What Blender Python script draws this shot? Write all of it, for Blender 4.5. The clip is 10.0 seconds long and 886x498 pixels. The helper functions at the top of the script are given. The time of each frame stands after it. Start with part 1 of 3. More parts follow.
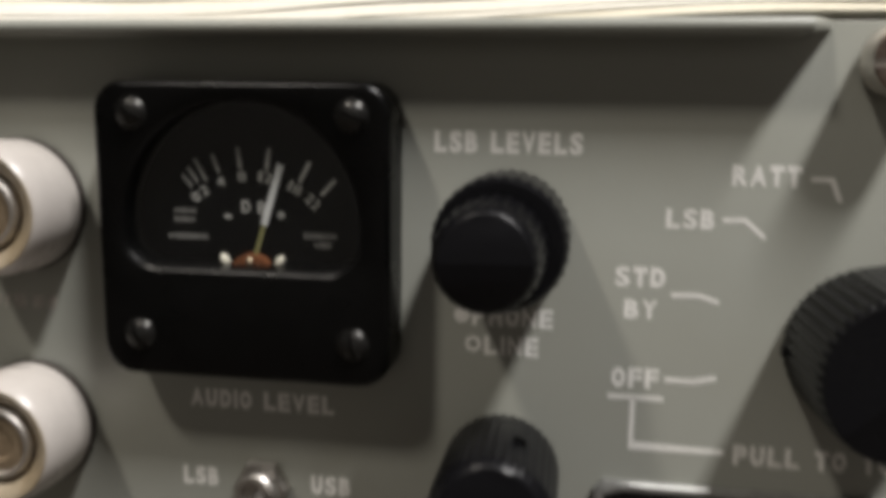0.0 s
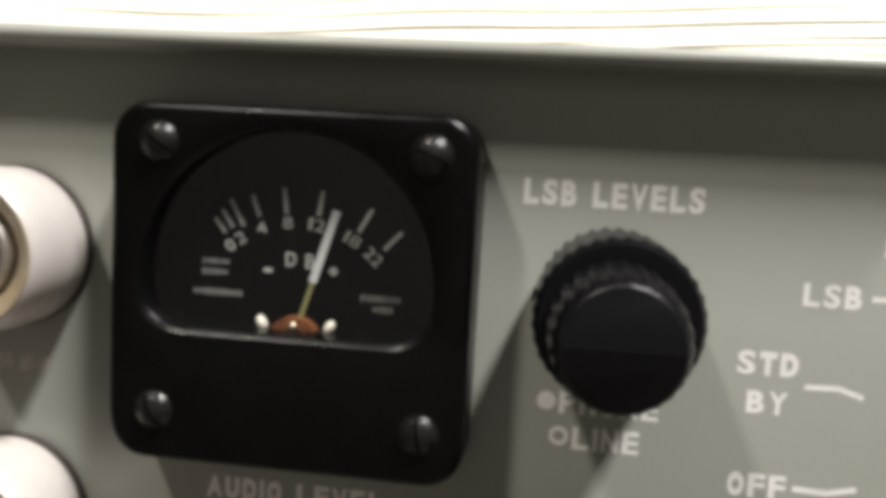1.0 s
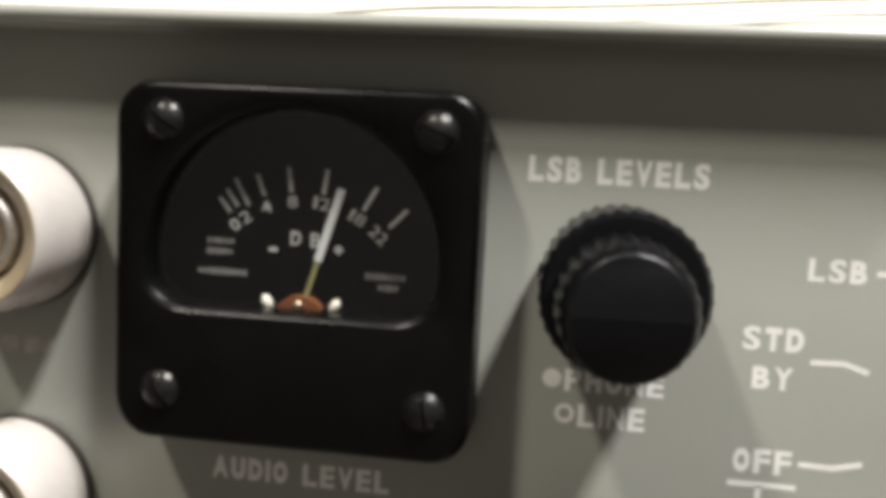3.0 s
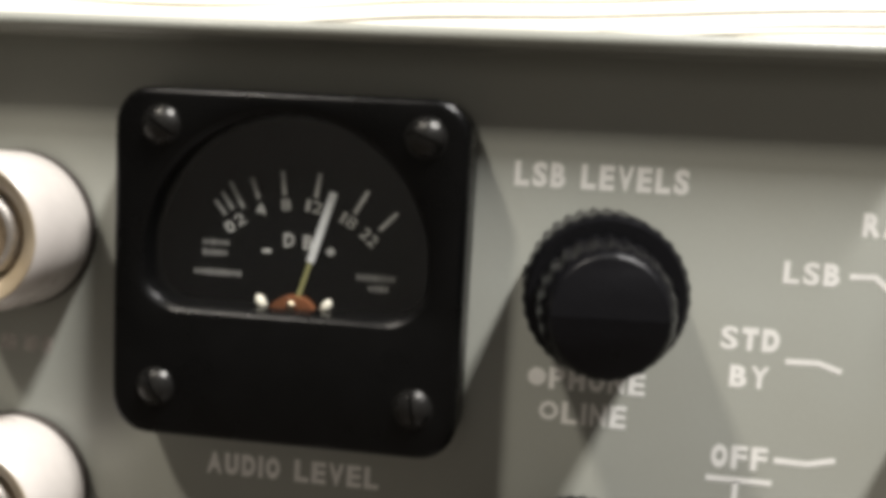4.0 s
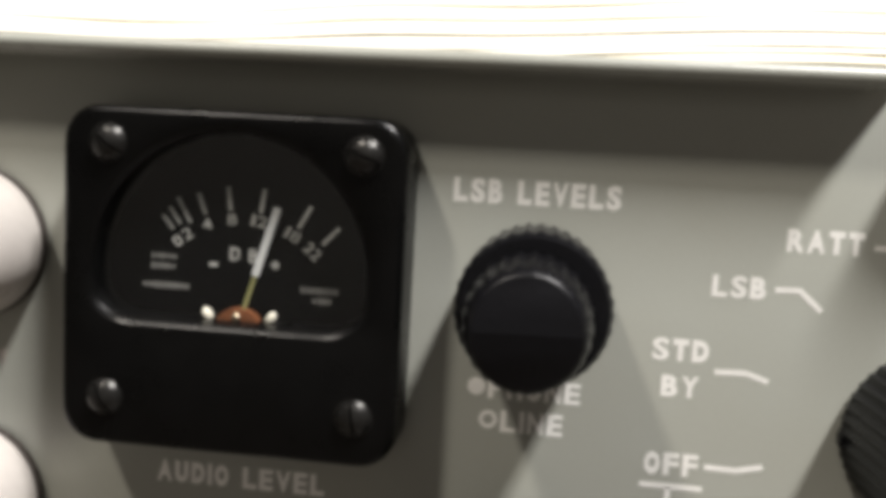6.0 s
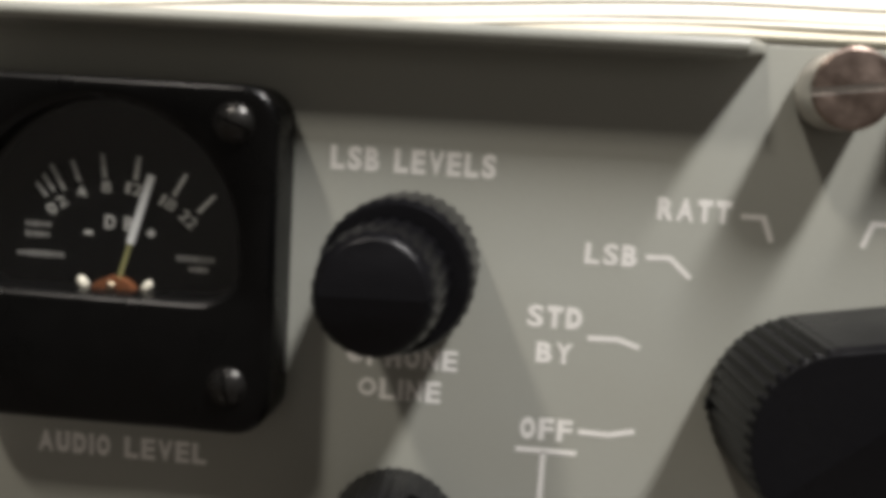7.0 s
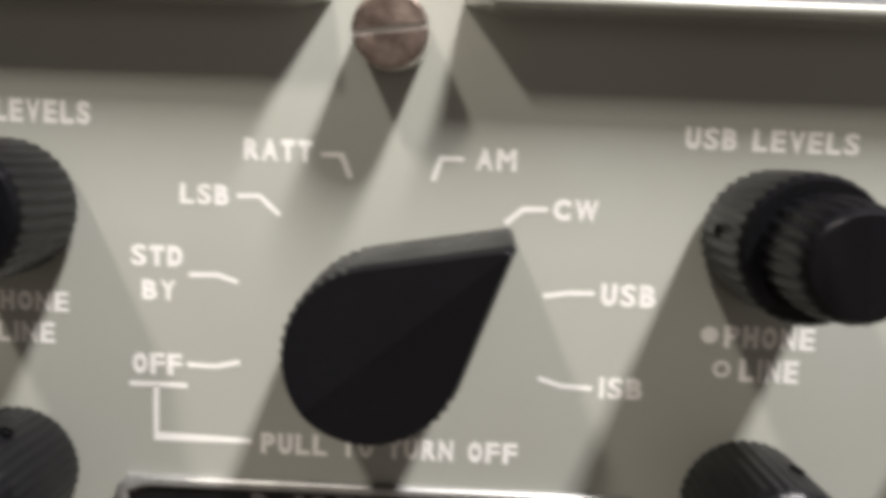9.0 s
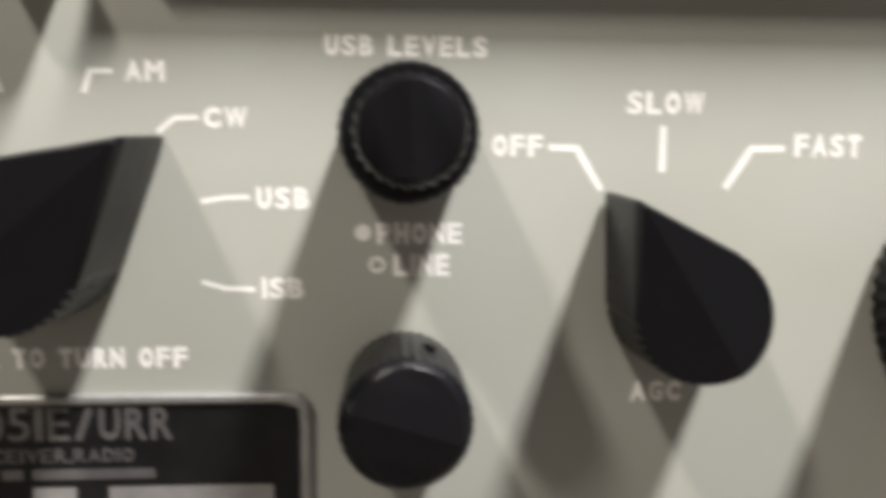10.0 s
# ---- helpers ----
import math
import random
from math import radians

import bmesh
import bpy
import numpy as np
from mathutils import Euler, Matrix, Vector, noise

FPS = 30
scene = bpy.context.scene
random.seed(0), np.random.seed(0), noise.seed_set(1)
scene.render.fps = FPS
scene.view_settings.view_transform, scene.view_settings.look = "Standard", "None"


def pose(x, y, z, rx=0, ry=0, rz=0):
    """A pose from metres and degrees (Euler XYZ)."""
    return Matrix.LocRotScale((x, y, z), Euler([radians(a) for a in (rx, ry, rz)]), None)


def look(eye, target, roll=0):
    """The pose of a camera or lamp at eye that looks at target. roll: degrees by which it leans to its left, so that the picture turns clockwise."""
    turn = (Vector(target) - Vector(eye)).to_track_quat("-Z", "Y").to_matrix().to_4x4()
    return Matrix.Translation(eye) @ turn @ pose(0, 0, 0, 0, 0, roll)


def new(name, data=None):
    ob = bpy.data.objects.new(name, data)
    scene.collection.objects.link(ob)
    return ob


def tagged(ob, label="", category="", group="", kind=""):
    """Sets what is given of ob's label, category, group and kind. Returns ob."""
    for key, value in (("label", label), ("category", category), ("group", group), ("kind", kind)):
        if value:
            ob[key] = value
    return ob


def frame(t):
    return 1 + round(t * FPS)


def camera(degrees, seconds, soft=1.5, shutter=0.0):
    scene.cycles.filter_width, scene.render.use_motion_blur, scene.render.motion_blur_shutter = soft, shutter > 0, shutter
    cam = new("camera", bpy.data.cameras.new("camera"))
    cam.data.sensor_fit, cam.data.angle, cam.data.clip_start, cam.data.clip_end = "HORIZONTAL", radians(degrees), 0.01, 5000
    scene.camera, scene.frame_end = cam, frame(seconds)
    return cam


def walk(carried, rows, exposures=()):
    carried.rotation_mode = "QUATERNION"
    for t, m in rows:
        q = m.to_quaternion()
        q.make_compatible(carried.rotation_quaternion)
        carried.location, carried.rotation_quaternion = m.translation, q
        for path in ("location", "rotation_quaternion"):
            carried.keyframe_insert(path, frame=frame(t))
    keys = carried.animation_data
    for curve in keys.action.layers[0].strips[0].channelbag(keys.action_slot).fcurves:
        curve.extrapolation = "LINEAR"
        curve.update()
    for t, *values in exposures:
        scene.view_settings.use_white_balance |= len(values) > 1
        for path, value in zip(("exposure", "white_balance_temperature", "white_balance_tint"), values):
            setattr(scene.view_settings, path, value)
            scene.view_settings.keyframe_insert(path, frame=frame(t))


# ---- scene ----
cam = camera(56.0, 10.0, soft=5.6, shutter=0.5)
PATH = [
    (0, (0.04826, -0.10832, 0.15369), (0.01723, 0.08655, 0.12108), 0.77),
    (0.3, (0.04589, -0.09963, 0.1578), (0.01265, 0.09584, 0.13153), 2.38),
    (0.5, (0.04119, -0.09628, 0.15794), (0.0157, 0.10122, 0.13936), 3.01),
    (0.8, (0.03415, -0.0917, 0.15106), (0.00944, 0.10593, 0.13281), 3.10),
    (1, (0.03328, -0.09138, 0.15271), (0.00711, 0.10574, 0.1313), 3.22),
    (1.5, (0.03104, -0.09235, 0.15117), (0.0049, 0.10466, 0.12867), 3.25),
    (2, (0.0311, -0.09246, 0.15094), (0.00459, 0.10461, 0.12945), 2.92),
    (2.5, (0.03029, -0.09233, 0.1516), (0.00378, 0.10477, 0.13033), 2.92),
    (3, (0.0328, -0.09173, 0.15046), (0.00685, 0.10538, 0.12864), 2.93),
    (3.2, (0.03341, -0.09226, 0.15073), (0.00751, 0.10503, 0.13057), 3.00),
    (4.3, (0.03371, -0.09489, 0.15035), (0.00963, 0.10253, 0.1292), 3.17),
    (4.5, (0.03303, -0.09344, 0.15028), (0.00872, 0.1039, 0.12874), 3.10),
    (5, (0.03326, -0.09368, 0.15051), (0.00963, 0.10374, 0.12885), 3.21),
    (5.2, (0.03444, -0.09429, 0.1505), (0.00974, 0.10314, 0.13019), 3.11),
    (6.5, (0.04396, -0.097, 0.15391), (0.02492, 0.10089, 0.13205), 3.39),
    (7, (0.05031, -0.09589, 0.15214), (0.03597, 0.102, 0.12698), 3.49),
    (7.2, (0.05337, -0.09724, 0.15135), (0.04097, 0.10106, 0.12852), 3.40),
    (7.5, (0.06041, -0.09652, 0.15079), (0.04795, 0.10171, 0.12737), 3.24),
    (7.8, (0.06685, -0.09682, 0.15169), (0.05325, 0.10103, 0.12578), 3.29),
    (8, (0.07098, -0.09702, 0.15105), (0.05876, 0.10102, 0.12595), 3.22),
    (8.3, (0.07703, -0.09823, 0.15225), (0.06733, 0.09985, 0.12638), 3.05),
    (8.5, (0.08115, -0.09791, 0.1508), (0.0734, 0.10024, 0.12483), 2.87),
    (8.7, (0.0864, -0.09883, 0.14987), (0.07955, 0.09946, 0.12469), 2.60),
    (9, (0.09304, -0.10021, 0.14803), (0.09047, 0.09816, 0.12262), 2.31),
    (9.2, (0.09926, -0.10109, 0.14547), (0.09657, 0.09743, 0.1213), 1.99),
    (9.5, (0.11128, -0.10357, 0.14166), (0.11312, 0.09489, 0.11691), 1.13),
    (9.7, (0.11727, -0.10612, 0.14056), (0.12602, 0.09218, 0.11607), 0.94),
    (10, (0.12807, -0.10768, 0.13588), (0.141, 0.09067, 0.11374), 0.42),
]
EXPOSURES = [(0.0, -0.45, 6500, 11), (0.5, -0.38, 6500, 11), (0.8, -0.1, 6500, 11), (1.2, 0.24, 6500, 10), (5.9, 0.26, 6500, 11), (6.5, 0.02, 6500, 12), (7.0, -0.1, 6500, 12), (7.5, -0.02, 6500, 12), (8.0, 0.16, 6500, 12), (8.5, 0.12, 6500, 13),
             (9.0, 0.58, 6500, 13), (9.5, 0.80, 6500, 14), (10.0, 0.79, 6500, 13)]
walk(cam, [(t, look(eye, target, roll)) for t, eye, target, roll in PATH], EXPOSURES)

# ---- light ----
world = bpy.data.worlds.new("room_air")
scene.world = world
world.use_nodes = True
world.node_tree.nodes["Background"].inputs[0].default_value = (0.5, 0.5, 0.5, 1)
world.node_tree.nodes["Background"].inputs[1].default_value = 0.006

CEILING = 2.01
LAMPS = [(-0.80, -1.03, 0.16, 0.26, 27.5, (1.0, 0.93, 0.83)), (0.80, -0.61, 0.20, 0.46, 88.0, (1.0, 0.975, 0.95))]  # x, y, width, length, watts, colour
for lx, ly, width, length, watts, tint in LAMPS:
    lamp = bpy.data.lights.new("ceiling_lamp", "AREA")
    lamp.shape, lamp.size, lamp.size_y, lamp.energy, lamp.color = "RECTANGLE", width, length, watts, tint
    tube = new("ceiling_lamp", lamp)
    tube.matrix_world = pose(lx, ly, CEILING - 0.07)


# ---- materials ----
def material(name, colour, rough=0.5, metal=0.0, grain=0.0, scale=300.0, bump=0.0, second=None, blotch=40.0, rough_var=0.0, coat=0.0, spec=0.5):
    """A surface with fine grain and larger blotches, in object space metres."""
    m = bpy.data.materials.new(name)
    m.use_nodes = True
    nt = m.node_tree
    b = nt.nodes["Principled BSDF"]
    b.inputs["Roughness"].default_value = rough
    b.inputs["Metallic"].default_value = metal
    b.inputs["Coat Weight"].default_value = coat
    b.inputs["Specular IOR Level"].default_value = spec
    tc = nt.nodes.new("ShaderNodeTexCoord")
    fine = nt.nodes.new("ShaderNodeTexNoise")
    fine.inputs["Scale"].default_value, fine.inputs["Detail"].default_value = scale, 4
    big = nt.nodes.new("ShaderNodeTexNoise")
    big.inputs["Scale"].default_value, big.inputs["Detail"].default_value = blotch, 5
    for n in (fine, big):
        nt.links.new(tc.outputs["Object"], n.inputs["Vector"])
    second = second or tuple(c * (1 - grain) for c in colour)
    mix = nt.nodes.new("ShaderNodeMix")
    mix.data_type = "RGBA"
    mix.inputs[6].default_value, mix.inputs[7].default_value = (*second, 1), (*colour, 1)
    ramp = nt.nodes.new("ShaderNodeMapRange")
    ramp.inputs[1].default_value, ramp.inputs[2].default_value = 0.3, 0.7
    nt.links.new(big.outputs["Fac"], ramp.inputs[0])
    nt.links.new(ramp.outputs[0], mix.inputs[0])
    spots = nt.nodes.new("ShaderNodeMix")
    spots.data_type, spots.blend_type = "RGBA", "MULTIPLY"
    spots.inputs[0].default_value = 1.0
    shade = nt.nodes.new("ShaderNodeMapRange")
    shade.inputs[1].default_value, shade.inputs[2].default_value = 0.25, 0.75
    shade.inputs[3].default_value, shade.inputs[4].default_value = 1 - grain, 1.0
    nt.links.new(fine.outputs["Fac"], shade.inputs[0])
    nt.links.new(mix.outputs[2], spots.inputs[6])
    nt.links.new(shade.outputs[0], spots.inputs[7])
    nt.links.new(spots.outputs[2], b.inputs["Base Color"])
    if rough_var:
        rr = nt.nodes.new("ShaderNodeMapRange")
        rr.inputs[1].default_value, rr.inputs[2].default_value = 0.3, 0.7
        rr.inputs[3].default_value, rr.inputs[4].default_value = rough - rough_var, rough + rough_var
        nt.links.new(big.outputs["Fac"], rr.inputs[0])
        nt.links.new(rr.outputs[0], b.inputs["Roughness"])
    if bump:
        bn = nt.nodes.new("ShaderNodeBump")
        bn.inputs["Strength"].default_value, bn.inputs["Distance"].default_value = bump, 0.0002
        nt.links.new(fine.outputs["Fac"], bn.inputs["Height"])
        nt.links.new(bn.outputs[0], b.inputs["Normal"])
    return m


def clear_glass(name):
    m = bpy.data.materials.new(name)
    m.use_nodes = True
    nt = m.node_tree
    nt.nodes.clear()
    out, mix = nt.nodes.new("ShaderNodeOutputMaterial"), nt.nodes.new("ShaderNodeMixShader")
    clear, gloss, fres = nt.nodes.new("ShaderNodeBsdfTransparent"), nt.nodes.new("ShaderNodeBsdfGlossy"), nt.nodes.new("ShaderNodeFresnel")
    gloss.inputs["Roughness"].default_value = 0.03
    fres.inputs["IOR"].default_value = 1.5
    clear.inputs["Color"].default_value = (0.93, 0.94, 0.94, 1)
    nt.links.new(fres.outputs[0], mix.inputs[0])
    nt.links.new(clear.outputs[0], mix.inputs[1])
    nt.links.new(gloss.outputs[0], mix.inputs[2])
    nt.links.new(mix.outputs[0], out.inputs[0])
    return m


def glow(name, colour, strength):
    m = bpy.data.materials.new(name)
    m.use_nodes = True
    b = m.node_tree.nodes["Principled BSDF"]
    b.inputs["Emission Color"].default_value, b.inputs["Emission Strength"].default_value = (*colour, 1), strength
    return m


GREY_PAINT = material("grey_enamel", (0.325, 0.335, 0.300), 0.34, grain=0.07, scale=2500, bump=0.12, second=(0.308, 0.311, 0.270), blotch=38, rough_var=0.06)
CASE_PAINT = material("case_paint", (0.30, 0.31, 0.30), 0.5, grain=0.1, scale=900, bump=0.1)
BLACK_PLASTIC = material("black_phenolic", (0.0046, 0.0046, 0.0058), 0.32, grain=0.25, scale=1800, bump=0.15, second=(0.0064, 0.0064, 0.0074), blotch=120, rough_var=0.07, spec=0.17)
BLACK_ENAMEL = material("black_enamel", (0.0024, 0.0024, 0.0024), 0.30, grain=0.3, scale=2200, bump=0.1, blotch=150, rough_var=0.06, spec=0.21)
DIAL_BLACK = material("dial_black", (0.0018, 0.0018, 0.0021), 0.75, grain=0.1, scale=400, spec=0.03)
WHITE_INK = material("white_ink", (0.90, 0.89, 0.85), 0.55, grain=0.12, scale=3000, second=(0.80, 0.79, 0.75), blotch=300)
DIAL_INK = material("dial_ink", (0.62, 0.61, 0.57), 0.6, grain=0.25, scale=3000, second=(0.46, 0.45, 0.42), blotch=400)
NEEDLE_WHITE = material("needle_white", (0.72, 0.72, 0.70), 0.5, grain=0.1, scale=2000)
NEEDLE_YELLOW = material("needle_yellow", (0.30, 0.29, 0.12), 0.5, grain=0.2, scale=2000)
IVORY = material("ivory_post", (0.75, 0.70, 0.58), 0.4, grain=0.1, scale=1500)
RUST = material("orange_copper", (0.20, 0.068, 0.024), 0.5, grain=0.35, scale=1200)
BLACK_SCREW = material("blackened_steel", (0.045, 0.044, 0.042), 0.3, metal=0.8, grain=0.3, scale=2500, bump=0.25, blotch=400, rough_var=0.08)
STEEL = material("dull_steel", (0.62, 0.59, 0.55), 0.4, metal=1.0, grain=0.3, scale=1800, bump=0.2, blotch=400, rough_var=0.1)
NICKEL = material("nickel", (0.44, 0.35, 0.30), 0.36, metal=1.0, grain=0.25, scale=1800, bump=0.2, second=(0.25, 0.19, 0.16), blotch=420, rough_var=0.1)
TARNISH = material("brown_tarnish", (0.34, 0.26, 0.17), 0.5, metal=0.25, grain=0.35, scale=1500, bump=0.25, second=(0.22, 0.16, 0.10), blotch=300, rough_var=0.1)
BRIGHT_STEEL = material("bright_steel", (0.78, 0.74, 0.69), 0.45, metal=1.0, grain=0.2, scale=1800, bump=0.15, blotch=400, rough_var=0.1)
BRASS = material("tarnished_brass", (0.66, 0.55, 0.40), 0.45, metal=1.0, grain=0.3, scale=1500, bump=0.2, second=(0.46, 0.37, 0.26), blotch=300, rough_var=0.1)
PORCELAIN = material("white_porcelain", (0.55, 0.515, 0.48), 0.3, grain=0.06, scale=900, second=(0.54, 0.50, 0.465), blotch=120, rough_var=0.05)
# near-black colour that stands in for the shade inside the set screw holes
HOLE_SHADE = material("hole_shade", (0.002, 0.002, 0.002), 0.9, grain=0.2, scale=900, spec=0.05)
STAINED = material("stained_porcelain", (0.47, 0.40, 0.30), 0.4, grain=0.15, scale=700, second=(0.30, 0.235, 0.15), blotch=140, rough_var=0.08)
RUBBER = material("dark_gasket", (0.05, 0.040, 0.032), 0.7, grain=0.3, scale=1200, bump=0.2)
PLATE_BLACK = material("nameplate_black", (0.011, 0.011, 0.0115), 0.4, grain=0.3, scale=2000, blotch=200, rough_var=0.08, spec=0.22)
PLATE_EDGE = material("nameplate_metal", (0.42, 0.42, 0.40), 0.4, metal=0.6, grain=0.25, scale=1800, bump=0.2, blotch=300)
PLATE_INK = material("nameplate_ink", (0.115, 0.11, 0.105), 0.5, grain=0.3, scale=2500, second=(0.075, 0.072, 0.07), blotch=300)
PLATE_FIELD = material("bare_field", (0.26, 0.25, 0.24), 0.45, grain=0.25, scale=2200, second=(0.19, 0.183, 0.175), blotch=250)
PRINT_INK = material("faded_print", (0.30, 0.29, 0.27), 0.6, grain=0.4, scale=3500, second=(0.18, 0.175, 0.165), blotch=900)
PAPER = material("cream_paper", (0.89, 0.86, 0.78), 0.8, grain=0.06, scale=500, second=(0.83, 0.79, 0.67), blotch=25)
PAPER_WHITE = material("white_paper", (0.91, 0.90, 0.86), 0.8, grain=0.06, scale=500, second=(0.87, 0.85, 0.78), blotch=25)
PAPER_OLD = material("yellowed_paper", (0.85, 0.80, 0.66), 0.8, grain=0.08, scale=500, second=(0.79, 0.73, 0.57), blotch=25)
WORN_INK = material("worn_ink", (0.62, 0.58, 0.53), 0.6, grain=0.4, scale=3500, second=(0.36, 0.34, 0.31), blotch=900)
WALL = material("wall_paint", (0.20, 0.19, 0.175), 0.8, grain=0.05, scale=60, blotch=2)
TABLE = material("table_laminate", (0.06, 0.048, 0.037), 0.5, grain=0.2, scale=80, blotch=6)
FLOOR = material("floor_vinyl", (0.08, 0.07, 0.06), 0.6, grain=0.15, scale=60, blotch=3)
CEIL = material("ceiling_board", (0.16, 0.15, 0.14), 0.9, grain=0.1, scale=60, blotch=3)
TUBE = glow("lamp_diffuser", (1.0, 0.95, 0.86), 6.0)
WHITE_METAL = material("white_metal", (0.7, 0.7, 0.68), 0.5, grain=0.05, scale=100)
BLUE = material("blue_plastic", (0.22, 0.40, 0.80), 0.3, grain=0.15, scale=40, second=(0.45, 0.60, 0.88), blotch=12)
NAVY = material("navy_plastic", (0.02, 0.03, 0.12), 0.5, grain=0.2, scale=200)
# shadow of the cabinet's panel gap, put in as a near-black colour
DARK_LINE = material("seam_shade", (0.02, 0.02, 0.02), 0.7, grain=0.2, scale=400)
UNIT_GREY = material("blue_grey_metal", (0.45, 0.46, 0.50), 0.45, grain=0.1, scale=700, blotch=30)
GLASS = clear_glass("meter_glass")

# ---- building helpers: meshes are drawn in centimetres ----
U = 0.01


def thing(name, x, y, z, label, category, group=""):
    e = new(name)
    e.empty_display_size = 0.005
    e.matrix_world = pose(x * U, y * U, z * U)
    return tagged(e, label, category, group)


def part(name, bm, mat, parent=None, label="", at=(0, 0, 0), angle=35):
    me = bpy.data.meshes.new(name)
    bmesh.ops.recalc_face_normals(bm, faces=bm.faces)
    bm.to_mesh(me)
    bm.free()
    me.transform(Matrix.Scale(U, 4))
    me.materials.append(mat)
    for p in me.polygons:
        p.use_smooth = True
    me.set_sharp_from_angle(angle=radians(angle))
    ob = new(name, me)
    ob.location = Vector(at) * U
    if parent:
        ob.parent = parent
    if label:
        ob["label"] = label
    return ob


def box(x0, x1, y0, y1, z0, z1, bevel=0.0, seg=2):
    bm = bmesh.new()
    bmesh.ops.create_cube(bm, size=1)
    bmesh.ops.scale(bm, vec=(x1 - x0, y1 - y0, z1 - z0), verts=bm.verts)
    bmesh.ops.translate(bm, vec=((x0 + x1) / 2, (y0 + y1) / 2, (z0 + z1) / 2), verts=bm.verts)
    if bevel:
        bmesh.ops.bevel(bm, geom=bm.edges[:], offset=bevel, segments=seg, profile=0.5, affect="EDGES")
    return bm


def rings(loops, cap_first=False, cap_last=False, closed=True):
    """A skin over loops of equal length."""
    bm = bmesh.new()
    vs = [[bm.verts.new(p) for p in loop] for loop in loops]
    n = len(loops[0])
    for a, b in zip(vs, vs[1:]):
        for i in range(n if closed else n - 1):
            j = (i + 1) % n
            bm.faces.new((a[i], a[j], b[j], b[i]))
    if cap_first:
        bm.faces.new(vs[0])
    if cap_last:
        bm.faces.new(vs[-1])
    return bm


def lathe(profile, seg=64, flutes=0, depth=0.0, cap_first=True, cap_last=True, twist=0.0):
    """A turned shape that stands out from the panel: rows of radius, height and how much of the flutes shows."""
    loops = []
    for row in profile:
        r, h, f = (*row, 0.0)[:3]
        loop = []
        for i in range(seg):
            a = 2 * math.pi * i / seg
            rr = r - depth * f * (0.5 - 0.5 * math.cos(flutes * a)) if flutes else r
            loop.append((rr * math.cos(a + twist), -h, rr * math.sin(a + twist)))
        loops.append(loop)
    return rings(loops, cap_first, cap_last)


def outline(inside, cx, cz, n, reach=6.0):
    """The border of a shape that is seen whole from (cx, cz): inside(x, z) is negative within it."""
    pts = []
    for i in range(n):
        a = 2 * math.pi * i / n
        lo, hi = 0.0, reach
        for _ in range(30):
            mid = (lo + hi) / 2
            if inside(cx + mid * math.cos(a), cz + mid * math.sin(a)) < 0:
                lo = mid
            else:
                hi = mid
        pts.append((cx + lo * math.cos(a), cz + lo * math.sin(a)))
    return pts


def rounded(hx, hz, r):
    def f(x, z):
        dx, dz = abs(x) - hx + r, abs(z) - hz + r
        return math.hypot(max(dx, 0), max(dz, 0)) + min(max(dx, dz), 0) - r
    return f


def strip(points, width, y=-0.003, thick=0.0025):
    """A painted line of some width along points on the panel."""
    bm = bmesh.new()
    left, right = [], []
    for i, (x, z) in enumerate(points):
        a, b = Vector(points[max(i - 1, 0)]), Vector(points[min(i + 1, len(points) - 1)])
        d = (b - a).normalized()
        k = 1.0
        if 0 < i < len(points) - 1:
            d1 = (Vector(points[i]) - a).normalized()
            k = 1 / max(0.5, d1.dot(d))
        nx, nz = -d.y * width / 2 * k, d.x * width / 2 * k
        left.append((x + nx, z + nz))
        right.append((x - nx, z - nz))
    for yy in (y, y + thick):
        pass
    lf = [bm.verts.new((x, y, z)) for x, z in left]
    rf = [bm.verts.new((x, y, z)) for x, z in right]
    lb = [bm.verts.new((x, y + thick, z)) for x, z in left]
    rb = [bm.verts.new((x, y + thick, z)) for x, z in right]
    for i in range(len(points) - 1):
        bm.faces.new((lf[i], lf[i + 1], rf[i + 1], rf[i]))
        bm.faces.new((lf[i], lb[i], lb[i + 1], lf[i + 1]))
        bm.faces.new((rf[i], rf[i + 1], rb[i + 1], rb[i]))
    bm.faces.new((lf[0], rf[0], rb[0], lb[0]))
    bm.faces.new((lf[-1], lb[-1], rb[-1], rf[-1]))
    return bm


def glyph(ch, offset):
    """One character of the built-in font as a flat mesh."""
    cu = bpy.data.curves.new("lettering", "FONT")
    cu.body, cu.size, cu.offset, cu.resolution_u = ch, 1.0, offset, 4
    tmp = bpy.data.objects.new("lettering", cu)
    scene.collection.objects.link(tmp)
    bpy.context.view_layer.update()
    me = bpy.data.meshes.new_from_object(tmp.evaluated_get(bpy.context.evaluated_depsgraph_get()))
    bpy.data.objects.remove(tmp)
    co = [v.co.copy() for v in me.vertices]
    faces = [tuple(f.vertices) for f in me.polygons]
    bpy.data.meshes.remove(me)
    return co, faces


CELLS = {"I": 0.30, "1": 0.40, "M": 1.25, "W": 1.3, "/": 0.95, "-": 0.6, ",": 0.3, " ": 0.62, "A": 1.08, "V": 1.05, "Y": 1.05, "T": 0.95}


